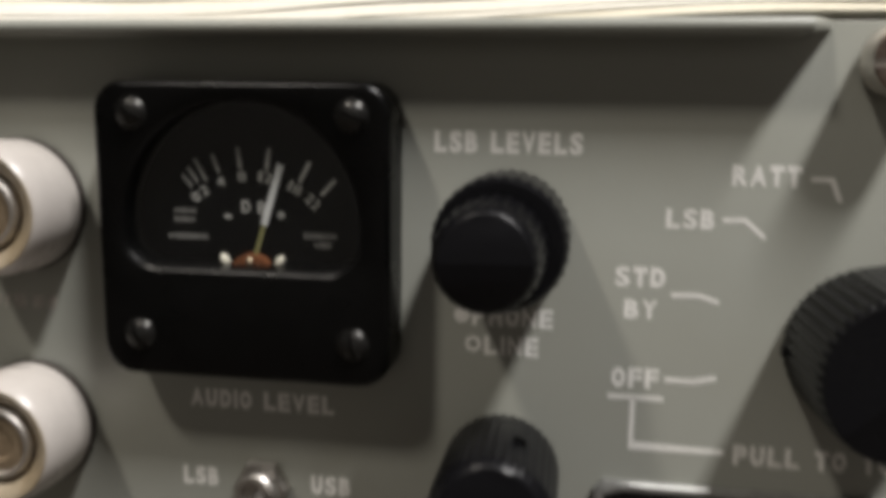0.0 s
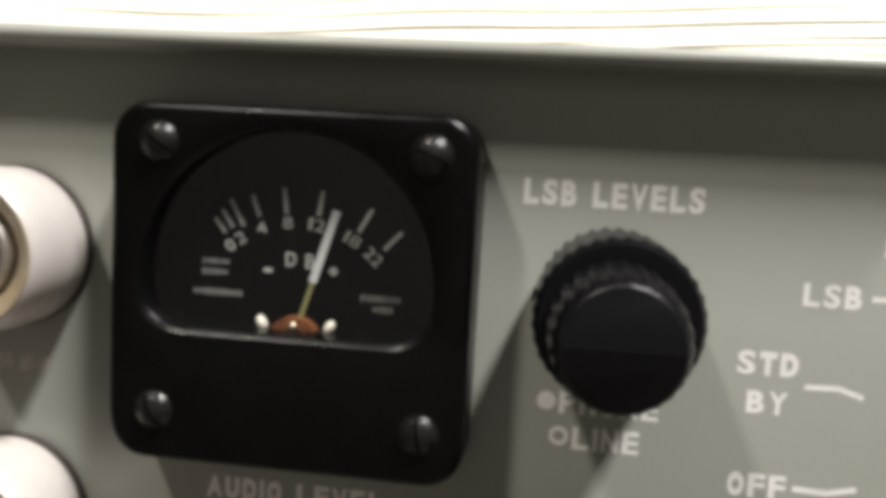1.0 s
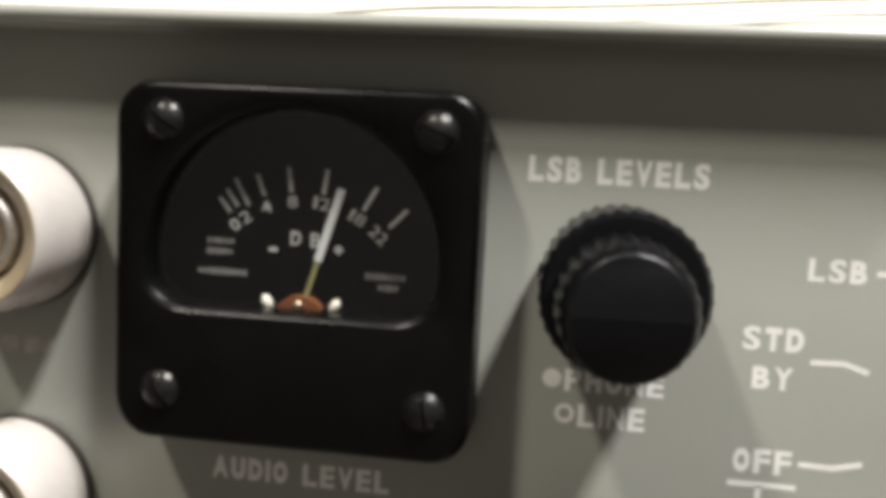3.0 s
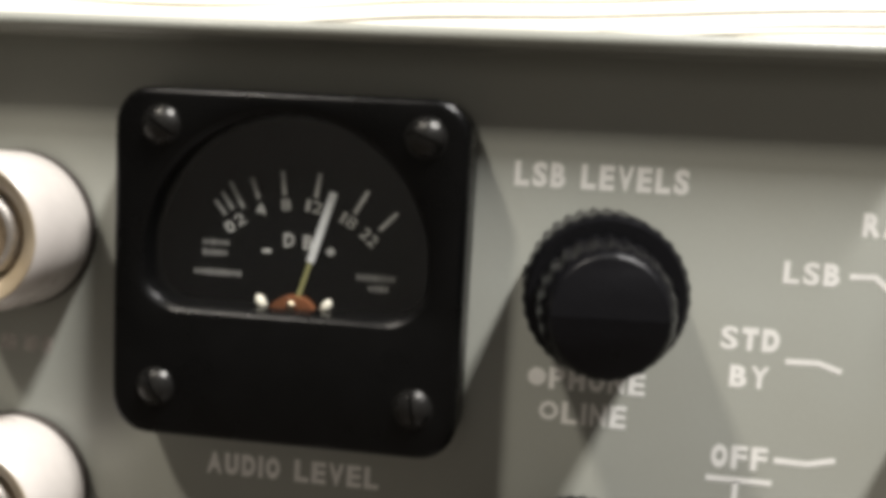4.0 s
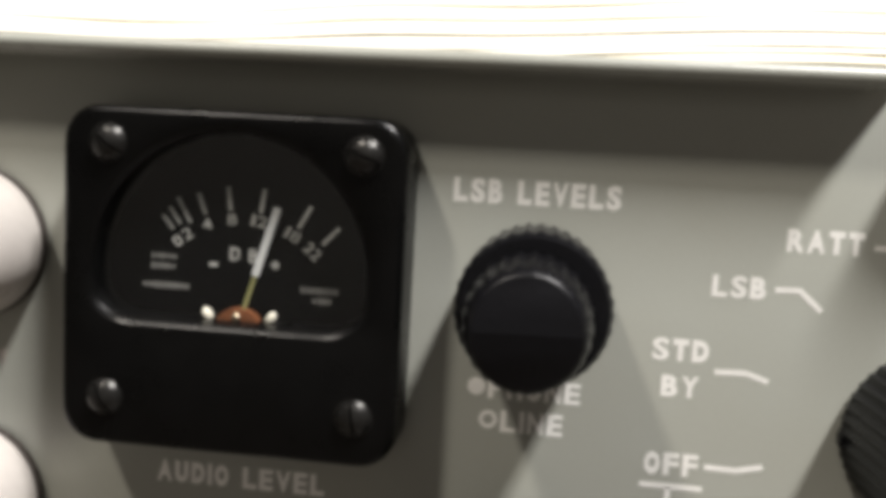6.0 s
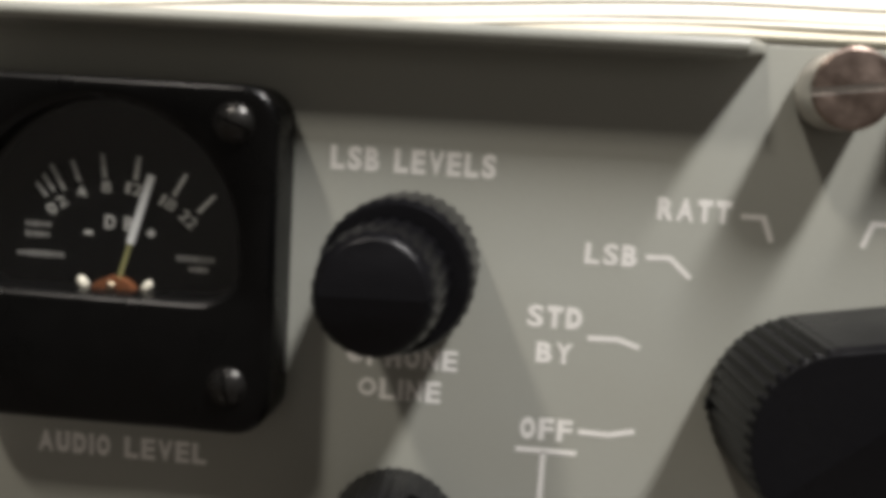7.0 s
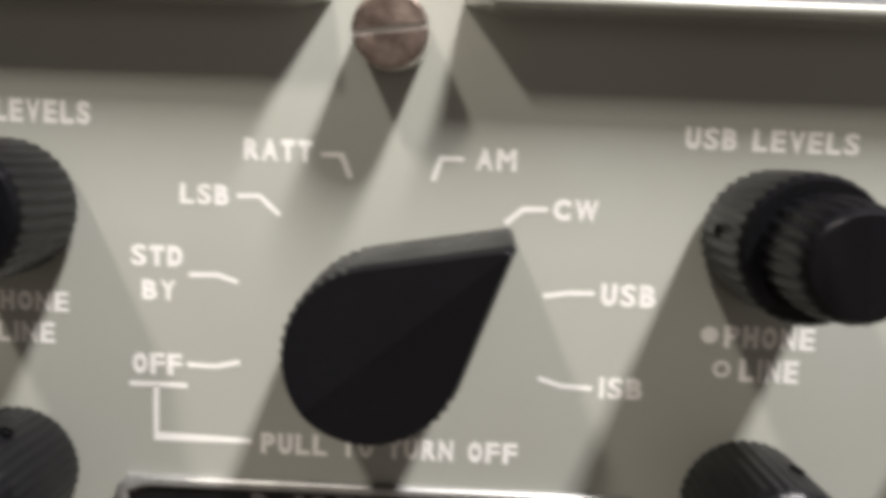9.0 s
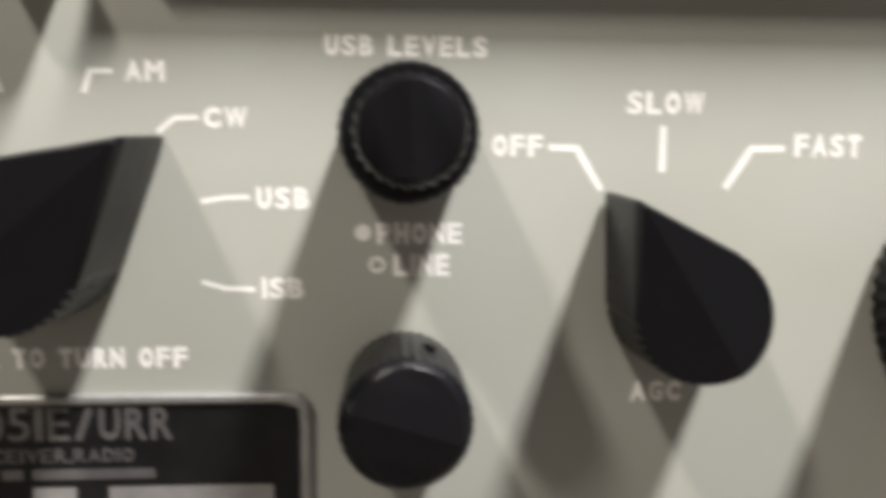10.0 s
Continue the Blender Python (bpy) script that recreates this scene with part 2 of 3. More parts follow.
def text_mesh(words, x0, x1, z0, z1, weight=1.0, y=-0.003, thick=0.0025, turn=0.0, gap=0.22):
    """Engraver's lettering in nearly equal cells, fitted to a box on a plane that faces the viewer; turned about its middle by degrees."""
    widths = [CELLS.get(ch, 1.0) for ch in words]
    unit = (x1 - x0) / (sum(widths) + gap * (len(words) - 1))
    cx, cz = (x0 + x1) / 2, (z0 + z1) / 2
    c, s = math.cos(radians(turn)), math.sin(radians(turn))
    high = z1 - z0
    bm = bmesh.new()
    at = x0
    for ch, w in zip(words, widths):
        wide = w * unit
        if ch != " ":
            co, _ = glyph(ch, 0.0)
            natural = max(v.x for v in co) - min(v.x for v in co)
            squeeze = wide / high * 0.7 / natural
            bold = 0.045 * weight if ch in "I1-,/" else max(0.0, min(0.0 if ch in "MW" else 0.042 if ch in "AVNY" else 0.055 if ch in "GSBR" else 0.075, (0.195 * weight / squeeze - 0.085) / 2))
            left, right = min(v.x for v in co) - bold, max(v.x for v in co) + bold
            low, top = min(v.y for v in co) - bold, max(v.y for v in co) + bold
            co, faces = glyph(ch, bold)
            b0, b1 = {"-": (0.42, 0.56), ",": (-0.15, 0.18)}.get(ch, (0.0, 1.0))
            for kick in ((-0.045, 0.045) if ch in "MW" else (0.0,)):  # M and W are struck twice, side by side
                span, shift = wide - abs(kick) * high * 2, (kick + abs(kick)) * high
                vs = []
                for v in co:  # the spikes that thickening gives sharp corners are trimmed to the cell
                    px = at + shift + span * (min(max(v.x, left), right) - left) / (right - left) - cx
                    pz = z0 + high * (b0 + (b1 - b0) * (min(max(v.y, low), top) - low) / (top - low)) - cz
                    vs.append(bm.verts.new((cx + px * c - pz * s, y - (0.0006 if kick > 0 else 0.0), cz + px * s + pz * c)))
                for f in faces:
                    bm.faces.new([vs[i] for i in f])
        at += wide + gap * unit
    ex = bmesh.ops.extrude_face_region(bm, geom=bm.faces[:])
    for v in [g for g in ex["geom"] if isinstance(g, bmesh.types.BMVert)]:
        v.co.y += thick
    return bm


# ---- room ----
def room():
    def wall(name, b, mat):
        return tagged(part(name, b, mat), kind="structure")
    wall("floor", box(-250, 250, -250, 150, -80, -75), FLOOR)
    wall("ceiling", box(-250, 250, -250, 150, CEILING * 100, CEILING * 100 + 5), CEIL)
    wall("wall_north", box(-250, 250, 150, 155, -75, CEILING * 100), WALL)
    wall("wall_south", box(-250, 250, -255, -250, -75, CEILING * 100), WALL)
    wall("wall_west", box(-255, -250, -250, 150, -75, CEILING * 100), WALL)
    wall("wall_east", box(250, 255, -250, 150, -75, CEILING * 100), WALL)
    desk = thing("work_table", 0, 0, -75, "plain brown laminate table carrying the receiver", "table")
    part("tabletop", box(-75, 95, -45, 60, 71, 75, 0.5), TABLE, desk)
    for lx in (-70, 90):
        for ly in (-40, 55):
            part("leg", box(lx - 2.5, lx + 2.5, ly - 2.5, ly + 2.5, 0, 71, 0.3), TABLE, desk)
    for lx, ly, width, length, _, _ in LAMPS:
        lamp = thing("ceiling_light", lx * 100, ly * 100, CEILING * 100, "small white ceiling light with a glowing diffuser", "ceiling light", "ceiling lights")
        w, ln = width * 50, length * 50
        part("housing", box(-w - 2, w + 2, -ln - 2, ln + 2, -5, 0, 0.5), WHITE_METAL, lamp)
        part("diffuser", box(-w, w, -ln, ln, -6, -5, 0.2), TUBE, lamp)


room()

# ---- receiver: case, front panel, rims, lettering ----
TOP = 16.5
receiver = thing("radio_receiver", 8.5, 0, 0, "grey enamelled radio receiver with white panel lettering", "radio")
OX = 8.5


def rpart(name, bm, mat, label=""):
    return part(name, bm, mat, receiver, label, at=(-OX, 0, 0))


rpart("case", box(-12.6, 29.6, 0.4, 32, 0.6, TOP - 0.1, 0.15), CASE_PAINT)
front_panel = rpart("front_panel", box(-13.5, 30.5, 0, 0.4, 0.0, TOP, 0.03), GREY_PAINT, "light grey enamelled front panel")
for fx in (-10, 27):
    for fy in (4, 28):
        part("foot", lathe([(0.8, 0), (0.8, 0.6)], 24), RUBBER, receiver, at=(fx - OX, fy, 0.3)).rotation_euler = (radians(90), 0, 0)


def rim(x0, x1, d, slant0, slant1):
    """A lip along the panel's top edge: a bullnose, hollow below, with slanted and rounded ends."""
    r = 0.10
    prof = [(0.0, TOP - 0.002)]
    for i in range(17):
        a = radians(90 + 170 * i / 16)
        prof.append((-d + r + r * math.cos(a), TOP - 0.002 - r + r * math.sin(a)))
    prof += [(-d + 0.15, TOP - 0.195), (-0.10, TOP - 0.17), (-0.02, TOP - 0.185), (0.0, TOP - 0.20)]

    def cut(x, f):
        # towards a free end the section draws back into the panel and its underside rises
        k, q = 1 - 0.97 * f ** 1.05, 1 - 0.5 * f ** 0.8
        return [(x, y * k, TOP - 0.002 + (z - TOP + 0.002) * q) for y, z in prof]
    n = max(2, int(x1 - x0))
    steps = [0.0, 0.06, 0.14, 0.25, 0.38, 0.52, 0.66, 0.80, 0.92, 1.0]
    loops = [cut(x0 + slant0 * (1 - f), f) for f in reversed(steps)] if slant0 else [cut(x0, 0.0)]
    loops += [cut(x0 + 0.9 + (x1 - x0 - 1.8) * i / n, 0.0) for i in range(n + 1)]
    loops += [cut(x1 - slant1 * (1 - f), f) for f in steps] if slant1 else [cut(x1, 0.0)]
    return rings(loops, True, True)


rpart("top_rim", rim(-13.5, 7.76, 0.56, 0.0, 0.33), GREY_PAINT)
rpart("top_rim", rim(9.32, 30.5, 0.60, 0.31, 0.0), GREY_PAINT)

TEXTS = [
    ("AUDIO LEVEL", -0.56, 1.58, 11.12, 11.39), ("LSB LEVELS", 2.97, 4.89, 14.84, 15.12), ("PHONE", 3.51, 4.59, 12.54, 12.79),
    ("LINE", 3.68, 4.41, 12.14, 12.40), ("STD", 5.37, 6.0, 13.16, 13.42), ("BY", 5.50, 5.92, 12.74, 12.99), ("LSB", 5.97, 6.56, 13.94, 14.19),
    ("RATT", 6.74, 7.56, 14.50, 14.76), ("AM", 9.53, 10.01, 14.49, 14.75), ("CW", 10.48, 11.02, 13.92, 14.18), ("OFF", 5.38, 5.99, 11.80, 12.07),
    ("USB", 11.12, 11.78, 12.90, 13.18), ("ISB", 11.17, 11.70, 11.74, 12.01), ("PULL TO TURN OFF", 6.99, 10.2, 10.84, 11.11),
    ("USB LEVELS", 12.0, 14.05, 14.84, 15.10), ("PHONE", 12.65, 13.75, 12.45, 12.73), ("LINE", 12.87, 13.59, 12.03, 12.32),
    ("SLOW", 15.89, 16.91, 14.15, 14.44), ("OFF", 14.14, 14.79, 13.59, 13.87), ("FAST", 18.15, 19.06, 13.61, 13.91), ("AGC", 16.05, 16.74, 10.32, 10.60),
    ("LSB", -0.72, -0.18, 9.91, 10.19), ("USB", 1.23, 1.81, 9.91, 10.19),
]
for words, x0, x1, z0, z1 in TEXTS:
    rpart("lettering", text_mesh(words, x0, x1, z0, z1), WHITE_INK, "white lettering reading " + words)

MARKS = [
    [(6.08, 13.07), (6.43, 13.08), (6.68, 13.0)], [(6.66, 14.06), (6.93, 14.07), (7.18, 13.85)], [(7.67, 14.60), (7.92, 14.60), (8.03, 14.33)],
    [(9.38, 14.61), (9.11, 14.61), (9.02, 14.34)], [(10.42, 14.05), (10.12, 14.04), (9.91, 13.86)], [(6.06, 11.94), (6.42, 11.93), (6.71, 12.0)],
    [(10.42, 12.99), (10.72, 13.04), (11.04, 13.05)], [(10.41, 11.96), (10.71, 11.87), (11.08, 11.86)],
    [(16.375, 14.0), (16.375, 13.40)], [(14.87, 13.71), (15.24, 13.70), (15.57, 13.16)], [(18.02, 13.72), (17.57, 13.71), (17.23, 13.19)],
    [(5.34, 11.67), (6.06, 11.67)], [(5.67, 11.66), (5.67, 11.0), (6.87, 10.99)],
]
for n, pts in enumerate(MARKS):
    rpart("dial_mark", strip(pts, 0.085 if 8 <= n <= 10 else 0.062), WHITE_INK)
for dx, dz, hole in ((3.37, 12.67, 0), (3.53, 12.28, 1), (12.47, 12.60, 0), (12.65, 12.18, 1)):
    if hole:
        loops = []
        for rr, yy in ((0.108, -0.001), (0.108, -0.005), (0.062, -0.005), (0.062, -0.001)):
            loops.append([(dx + rr * math.cos(a * math.pi / 16), yy, dz + rr * math.sin(a * math.pi / 16)) for a in range(32)])
        rpart("ring_mark", rings(loops), WHITE_INK)
    else:
        bmd = lathe([(0.105, 0.001), (0.105, 0.005)], 32)
        bmesh.ops.translate(bmd, vec=(dx, 0, dz), verts=bmd.verts)
        rpart("dot_mark", bmd, WHITE_INK)
# worn fuse rating under the upper fuse holder, not legible
for k, (a, b) in enumerate(((-3.62, -3.50), (-3.42, -3.36), (-3.28, -3.08), (-2.98, -2.80), (-2.74, -2.60))):
    rpart("worn_marking", strip([(a, 12.55), (b, 12.53)], 0.2), WORN_INK)


# ---- panel meter ----
def screw_head(parent, x, y, z, r, turn, mat=BLACK_SCREW):
    """A domed slotted screw: two half domes with a slot between them."""
    bm = bmesh.new()
    rows, seg = 6, 12
    for side in (0, 180):
        grid = []
        for i in range(rows + 1):
            t = math.pi / 2 * i / rows
            ring = []
            for j in range(seg + 1):
                a = radians(side) + math.pi * j / seg
                px, pz = r * math.cos(t) * math.cos(a), r * math.cos(t) * math.sin(a)
                off = 0.07 * r * (1 if side == 0 else -1)
                if abs(pz) < abs(off):
                    pz = off
                ring.append(bm.verts.new((px, -0.72 * r * math.sin(t), pz)))
            grid.append(ring)
        for a, b in zip(grid, grid[1:]):
            for j in range(seg):
                bm.faces.new((a[j], a[j + 1], b[j + 1], b[j]))
        for a, b in zip(grid, grid[1:]):
            bm.faces.new((a[0], b[0], b[-1], a[-1]))
    bmesh.ops.remove_doubles(bm, verts=bm.verts, dist=1e-5)
    base = bmesh.ops.create_circle(bm, cap_ends=True, segments=24, radius=r)["verts"]
    bmesh.ops.rotate(bm, verts=base, cent=(0, 0, 0), matrix=Matrix.Rotation(radians(90), 3, "X"))
    bmesh.ops.translate(bm, verts=base, vec=(0, -0.25 * r, 0))
    bmesh.ops.rotate(bm, verts=bm.verts, cent=(0, 0, 0), matrix=Matrix.Rotation(radians(turn), 3, "Y"))
    return part("screw", bm, mat, parent, "domed slotted black screw", at=(x, y, z))


def meter():
    mx, mz = 0.535, 13.75
    m = thing("panel_meter", mx, 0, mz, "square black audio level meter with a white needle", "meter")
    n = 160
    wx, wz = 0.51 - mx, 13.95 - mz

    def window(grow):
        k = 0.34

        def f(x, z):
            d1 = math.hypot(x - wx, z - (13.86 - mz)) - 1.62 - grow + k
            d2 = (13.29 - mz - grow) - z + k
            return math.hypot(max(d1, 0), max(d2, 0)) + min(max(d1, d2), 0) - k
        return f

    def ring(f, y, reach=4):
        return [(x, y, z) for x, z in outline(f, wx, wz, n, reach)]
    H = 0.70
    loops = [ring(rounded(2.005, 1.985, 0.42), 0.0), ring(rounded(1.995, 1.97, 0.42), -H + 0.10), *[ring(rounded(1.895 + 0.1 * math.cos(q), 1.87 + 0.1 * math.cos(q), 0.36 + 0.06 * math.cos(q)), -H + 0.1 - 0.1 * math.sin(q)) for q in (0.3, 0.6, 0.9, 1.2, 1.5708)],
             ring(window(0.07), -H), ring(window(0.05), -H + 0.01), ring(window(0.0), -H + 0.07), ring(window(-0.02), -0.25)]
    part("bezel", rings(loops), BLACK_ENAMEL, m, "black square bezel with rounded corners")
    dial = part("dial", rings([ring(window(0.1), -0.24), ring(window(0.1), -0.1)], True, True), DIAL_BLACK, m, "black dial face")
    glass = part("glass", rings([ring(window(0.005), -0.50), ring(window(0.005), -0.47)], True, True), GLASS, m, "clear meter window")
    glass.visible_shadow = False
    px, pz = 0.55 - mx, 13.25 - mz

    def polar(deg, r):
        return (px + r * math.sin(radians(deg)), pz + r * math.cos(radians(deg)))
    for deg, r0, r1 in ((-39, 1.38, 1.58), (-34.5, 1.38, 1.61), (-29.5, 1.33, 1.66), (-20.5, 1.36, 1.61), (-7.2, 1.34, 1.62), (8.5, 1.34, 1.62), (29.2, 1.34, 1.64), (43.5, 1.38, 1.66)):
        part("tick", strip([polar(deg, r0), polar(deg, r1)], 0.044, -0.248, 0.008), DIAL_INK, dial)
    for words, deg, w in (("0", -41, 0.10), ("2", -34, 0.11), ("4", -21.5, 0.11), ("8", -7, 0.11), ("12", 8.5, 0.19), ("18", 28.5, 0.19), ("22", 42.5, 0.21)):
        tx, tz = polar(deg, 1.235)
        part("number", text_mesh(words, tx - w / 2, tx + w / 2, tz - 0.068, tz + 0.068, 0.7, -0.248, 0.008, -deg), DIAL_INK, dial)
    part("lettering", text_mesh("D", 0.39 - mx, 0.51 - mx, 13.99 - mz, 14.15 - mz, 0.6, -0.248, 0.008), DIAL_INK, dial, "white dial lettering reading DB")
    part("lettering", text_mesh("B", 0.62 - mx, 0.73 - mx, 13.98 - mz, 14.14 - mz, 0.6, -0.248, 0.008), DIAL_INK, dial, "white dial lettering reading DB")
    part("minus_mark", strip([(0.14 - mx, 13.93 - mz), (0.24 - mx, 13.93 - mz)], 0.045, -0.248, 0.008), DIAL_INK, dial)
    part("plus_mark", strip([(0.89 - mx, 13.97 - mz), (0.99 - mx, 13.97 - mz)], 0.04, -0.248, 0.008), DIAL_INK, dial)
    part("plus_mark", strip([(0.94 - mx, 13.92 - mz), (0.94 - mx, 14.02 - mz)], 0.04, -0.249, 0.008), DIAL_INK, dial)
    rng = random.Random(8)
    for x0, x1, z in ((-0.58, -0.25, 13.99), (-0.58, -0.26, 13.87), (-0.68, -0.11, 13.64), (1.26, 1.71, 13.70), (1.40, 1.63, 13.58)):
        x = x0
        while x < x1 - 0.02:  # faded print, too small to read
            w = rng.choice((0.035, 0.05, 0.06))
            tall = rng.choice((0.05, 0.065, 0.075))
            part("small_print", strip([(x - mx, z - mz), (min(x + w, x1) - mx, z - mz)], tall, -0.248, 0.008), PRINT_INK, dial)
            x += w + 0.013
    nd = 17.0
    needle = part("needle", strip([polar(nd, 0.62), polar(nd, 1.0), polar(nd, 1.46)], 0.085, -0.34, 0.02), NEEDLE_WHITE, m, "white pointer needle")
    part("needle_shaft", strip([polar(nd, 0.0), polar(nd, 0.63)], 0.045, -0.335, 0.02), NEEDLE_YELLOW, needle, "yellowed needle shaft")
    half = [(0.27 * math.cos(radians(a)), 0.27 * math.sin(radians(a)) * 0.8) for a in range(0, 181, 12)]
    bm = rings([[(px + x, y, pz - 0.02 + z) for x, z in half] for y in (-0.25, -0.38, -0.40)], True, True)
    part("pivot_cover", bm, RUST, m, "orange copper pivot cover")
    part("pivot_pin", lathe([(0.05, 0.39), (0.05, 0.44), (0.03, 0.46)], 16), BRASS, m, at=(px, 0, pz + 0.1))
    for qx, lean in ((0.16, -1), (0.93, 1)):
        bm = bmesh.new()
        bmesh.ops.create_uvsphere(bm, u_segments=16, v_segments=10, radius=0.075)
        bmesh.ops.scale(bm, vec=(0.75, 1.0, 1.25), verts=bm.verts)
        bmesh.ops.rotate(bm, verts=bm.verts, cent=(0, 0, 0), matrix=Matrix.Rotation(radians(30 * lean), 3, "Y"))
        part("stop_post", bm, IVORY, m, "ivory stop post", at=(qx - mx, -0.30, 13.34 - mz))
    for sx, sz, turn in ((-0.89, 15.3, 35), (2.05, 15.3, 20), (-0.90, 12.36, 60), (2.055, 12.37, 80)):
        screw_head(m, sx - mx, -H + 0.04, sz - mz, 0.23, turn)


meter()


# ---- knobs ----
def roofed(profile, seg, flutes, depth, turn, rise):
    """A turned body whose flat end is a shallow two-sided roof; its ridge lies at turn degrees."""
    c, s = math.cos(radians(turn)), math.sin(radians(turn))
    loops = []
    for row in profile:
        r, h, f, roof = (*row, 0.0, 0.0)[:4]
        loop = []
        for i in range(seg):
            a = 2 * math.pi * i / seg
            rr = r - depth * f * (0.5 - 0.5 * math.cos(flutes * a))
            x, z = rr * math.cos(a), rr * math.sin(a)
            loop.append((x * c - z * s, -h - roof * rise * (1 - abs(z) / profile[-1][0]), x * s + z * c))
        loops.append(loop)
    bm = rings(loops, True, False)
    bm.verts.ensure_lookup_table()
    last = bm.verts[-seg:]
    bm.faces.new(last[:seg // 2 + 1])
    bm.faces.new(last[seg // 2:] + last[:1])
    return bm


def set_screw(parent, r, h, deg, size=0.075):
    """A low collar for a set screw hole in a knob's flank; the hole's shade is its black colour."""
    bm = lathe([(size, 0.0), (size, 0.03), (size * 0.8, 0.035), (size * 0.7, -0.0)], 20, cap_first=False)
    bmesh.ops.rotate(bm, verts=bm.verts, cent=(0, 0, 0), matrix=Matrix.Rotation(radians(-90), 3, "X"))
    bmesh.ops.rotate(bm, verts=bm.verts, cent=(0, 0, 0), matrix=Matrix.Rotation(radians(90 - deg), 3, "Y"))
    return part("set_screw", bm, HOLE_SHADE, parent, "set screw hole with its inner shade coloured black", at=(r * math.cos(radians(deg)), -h, r * math.sin(radians(deg))))


def double_knob(x, z, label, turn, lean=0.0):
    k = thing("level_knob", x, 0, z, label, "knob", "concentric level knobs")
    low = part("lower_knob", lathe([(0.72, 0.06), (0.78, 0.08, 0.3), (0.81, 0.14, 1), (0.812, 1.33, 1), (0.806, 1.37, 0.5), (0.79, 1.42, 0.08), (0.745, 1.485, 0), (0.45, 1.485, 0)], 330, 33, 0.035), BLACK_PLASTIC, k, "black fluted outer knob")
    part("upper_knob", roofed([(0.45, 1.44), (0.45, 1.52), (0.60, 1.53, 0.3), (0.62, 1.58, 1), (0.61, 2.0, 1), (0.59, 2.30, 1), (0.57, 2.43, 0.4), (0.54, 2.495, 0.04), (0.505, 2.53, 0, 0.6), (0.485, 2.535, 0, 1.0)], 300, 25, 0.03, turn, 0.062), BLACK_PLASTIC, k, "black fluted inner knob with a shallow ridge across its cap", at=(lean, 0, 0))
    part("shaft", lathe([(0.3, 0.0), (0.3, 0.2)], 24), NICKEL, k)
    set_screw(low, 0.795, 0.75, 172)
    return k


def plain_knob(x, z, label, turn):
    k = thing("level_knob", x, 0, z, label, "knob", "single level knobs")
    body = part("body", roofed([(0.70, 0.05), (0.76, 0.07, 0.6), (0.785, 0.12, 1), (0.79, 1.46, 1), (0.785, 1.54, 0.6), (0.765, 1.60, 0.1), (0.69, 1.685, 0), (0.67, 1.69, 0, 0.5), (0.655, 1.69, 0, 1.0)], 288, 36, 0.022, turn, 0.085), BLACK_PLASTIC, k, "black finely ribbed knob body with a shallow ridge across its cap")
    set_screw(body, 0.78, 0.9, 68, 0.09)
    part("shaft", lathe([(0.3, 0.0), (0.3, 0.2)], 24), NICKEL, k)
    return k


def pointer_knob(name, x, z, r, tip, angle, high, label, ridges, rise):
    """A teardrop knob: a round ribbed back that runs out into a pointer, with a ridge along its top."""
    k = thing(name, x, 0, z, label, "knob", "pointer knobs")
    n = 300

    def loop(scale, h, flute, roof=0.0):
        pts = []
        t = tip * scale
        rr = r * scale
        a0 = math.acos(rr / t)  # where the straight flanks leave the circle
        for i in range(n):
            a = 2 * math.pi * i / n - math.pi
            if abs(a) >= a0:
                d = rr - flute * (0.5 - 0.5 * math.cos(ridges * a)) * min(1.0, (abs(a) - a0) * 6)
            else:
                d = rr / math.cos(a0 - abs(a))
                d = min(d, (t - 0.05) / max(math.cos(a), 0.2))
            b = a + radians(angle)
            pts.append((d * math.cos(b), -h - roof * rise * (1 - abs(d * math.sin(a)) / r), d * math.sin(b)))
        return pts
    bm = rings([loop(1.0, 0.04, 0.0), loop(1.03, 0.06, 0.05), loop(1.03, 0.12, 0.05), loop(1.0, high - 0.12, 0.045), loop(0.997, high - 0.075, 0.04, 0.2), loop(0.955, high - 0.008, 0.005, 0.9), loop(0.945, high, 0.0, 1.0)], True, False)
    bm.verts.ensure_lookup_table()
    last = bm.verts[-n:]
    bm.faces.new(last[:n // 2 + 1])
    bm.faces.new(last[n // 2:] + last[:1])
    part("body", bm, BLACK_PLASTIC, k, "black plastic pointer body with a ribbed back and a ridged top", angle=4)
    part("shaft", lathe([(0.3, 0.0), (0.3, 0.3)], 24), NICKEL, k)
    return k


double_knob(3.975, 13.85, "black concentric level knob under LSB lettering", 1, -0.045)
double_knob(13.03, 13.84, "black concentric level knob under USB lettering", 93)
plain_knob(3.96, 10.57, "black ribbed round knob below the LSB levels knob", 168)
plain_knob(13.0, 10.55, "black ribbed round knob below the USB levels knob", -17)
pointer_knob("mode_knob", 8.49, 12.53, 0.985, 1.96, 40.3, 1.54, "large black pointer knob turned to the CW mark", 44, 0.12)
pointer_knob("gain_knob", 16.53, 11.73, 0.845, 1.66, 122.3, 1.36, "small black pointer knob turned to the OFF mark", 36, 0.13)
tab = bpy.data.objects["mode_knob"]
part("index_tab", box(-1.04, -0.94, -0.20, -0.06, -0.16, 0.0, 0.03), BLACK_PLASTIC, tab, "small moulded index tab")
big = thing("tuning_knob", 21.13, 0, 11.75, "large black fluted round tuning knob", "knob")
part("body", lathe([(1.75, 0.05), (1.85, 0.08, 1), (1.85, 0.15, 1), (1.80, 1.5, 1), (1.75, 1.6, 0.5), (1.68, 1.64, 0)], 300, 50, 0.06), BLACK_PLASTIC, big)


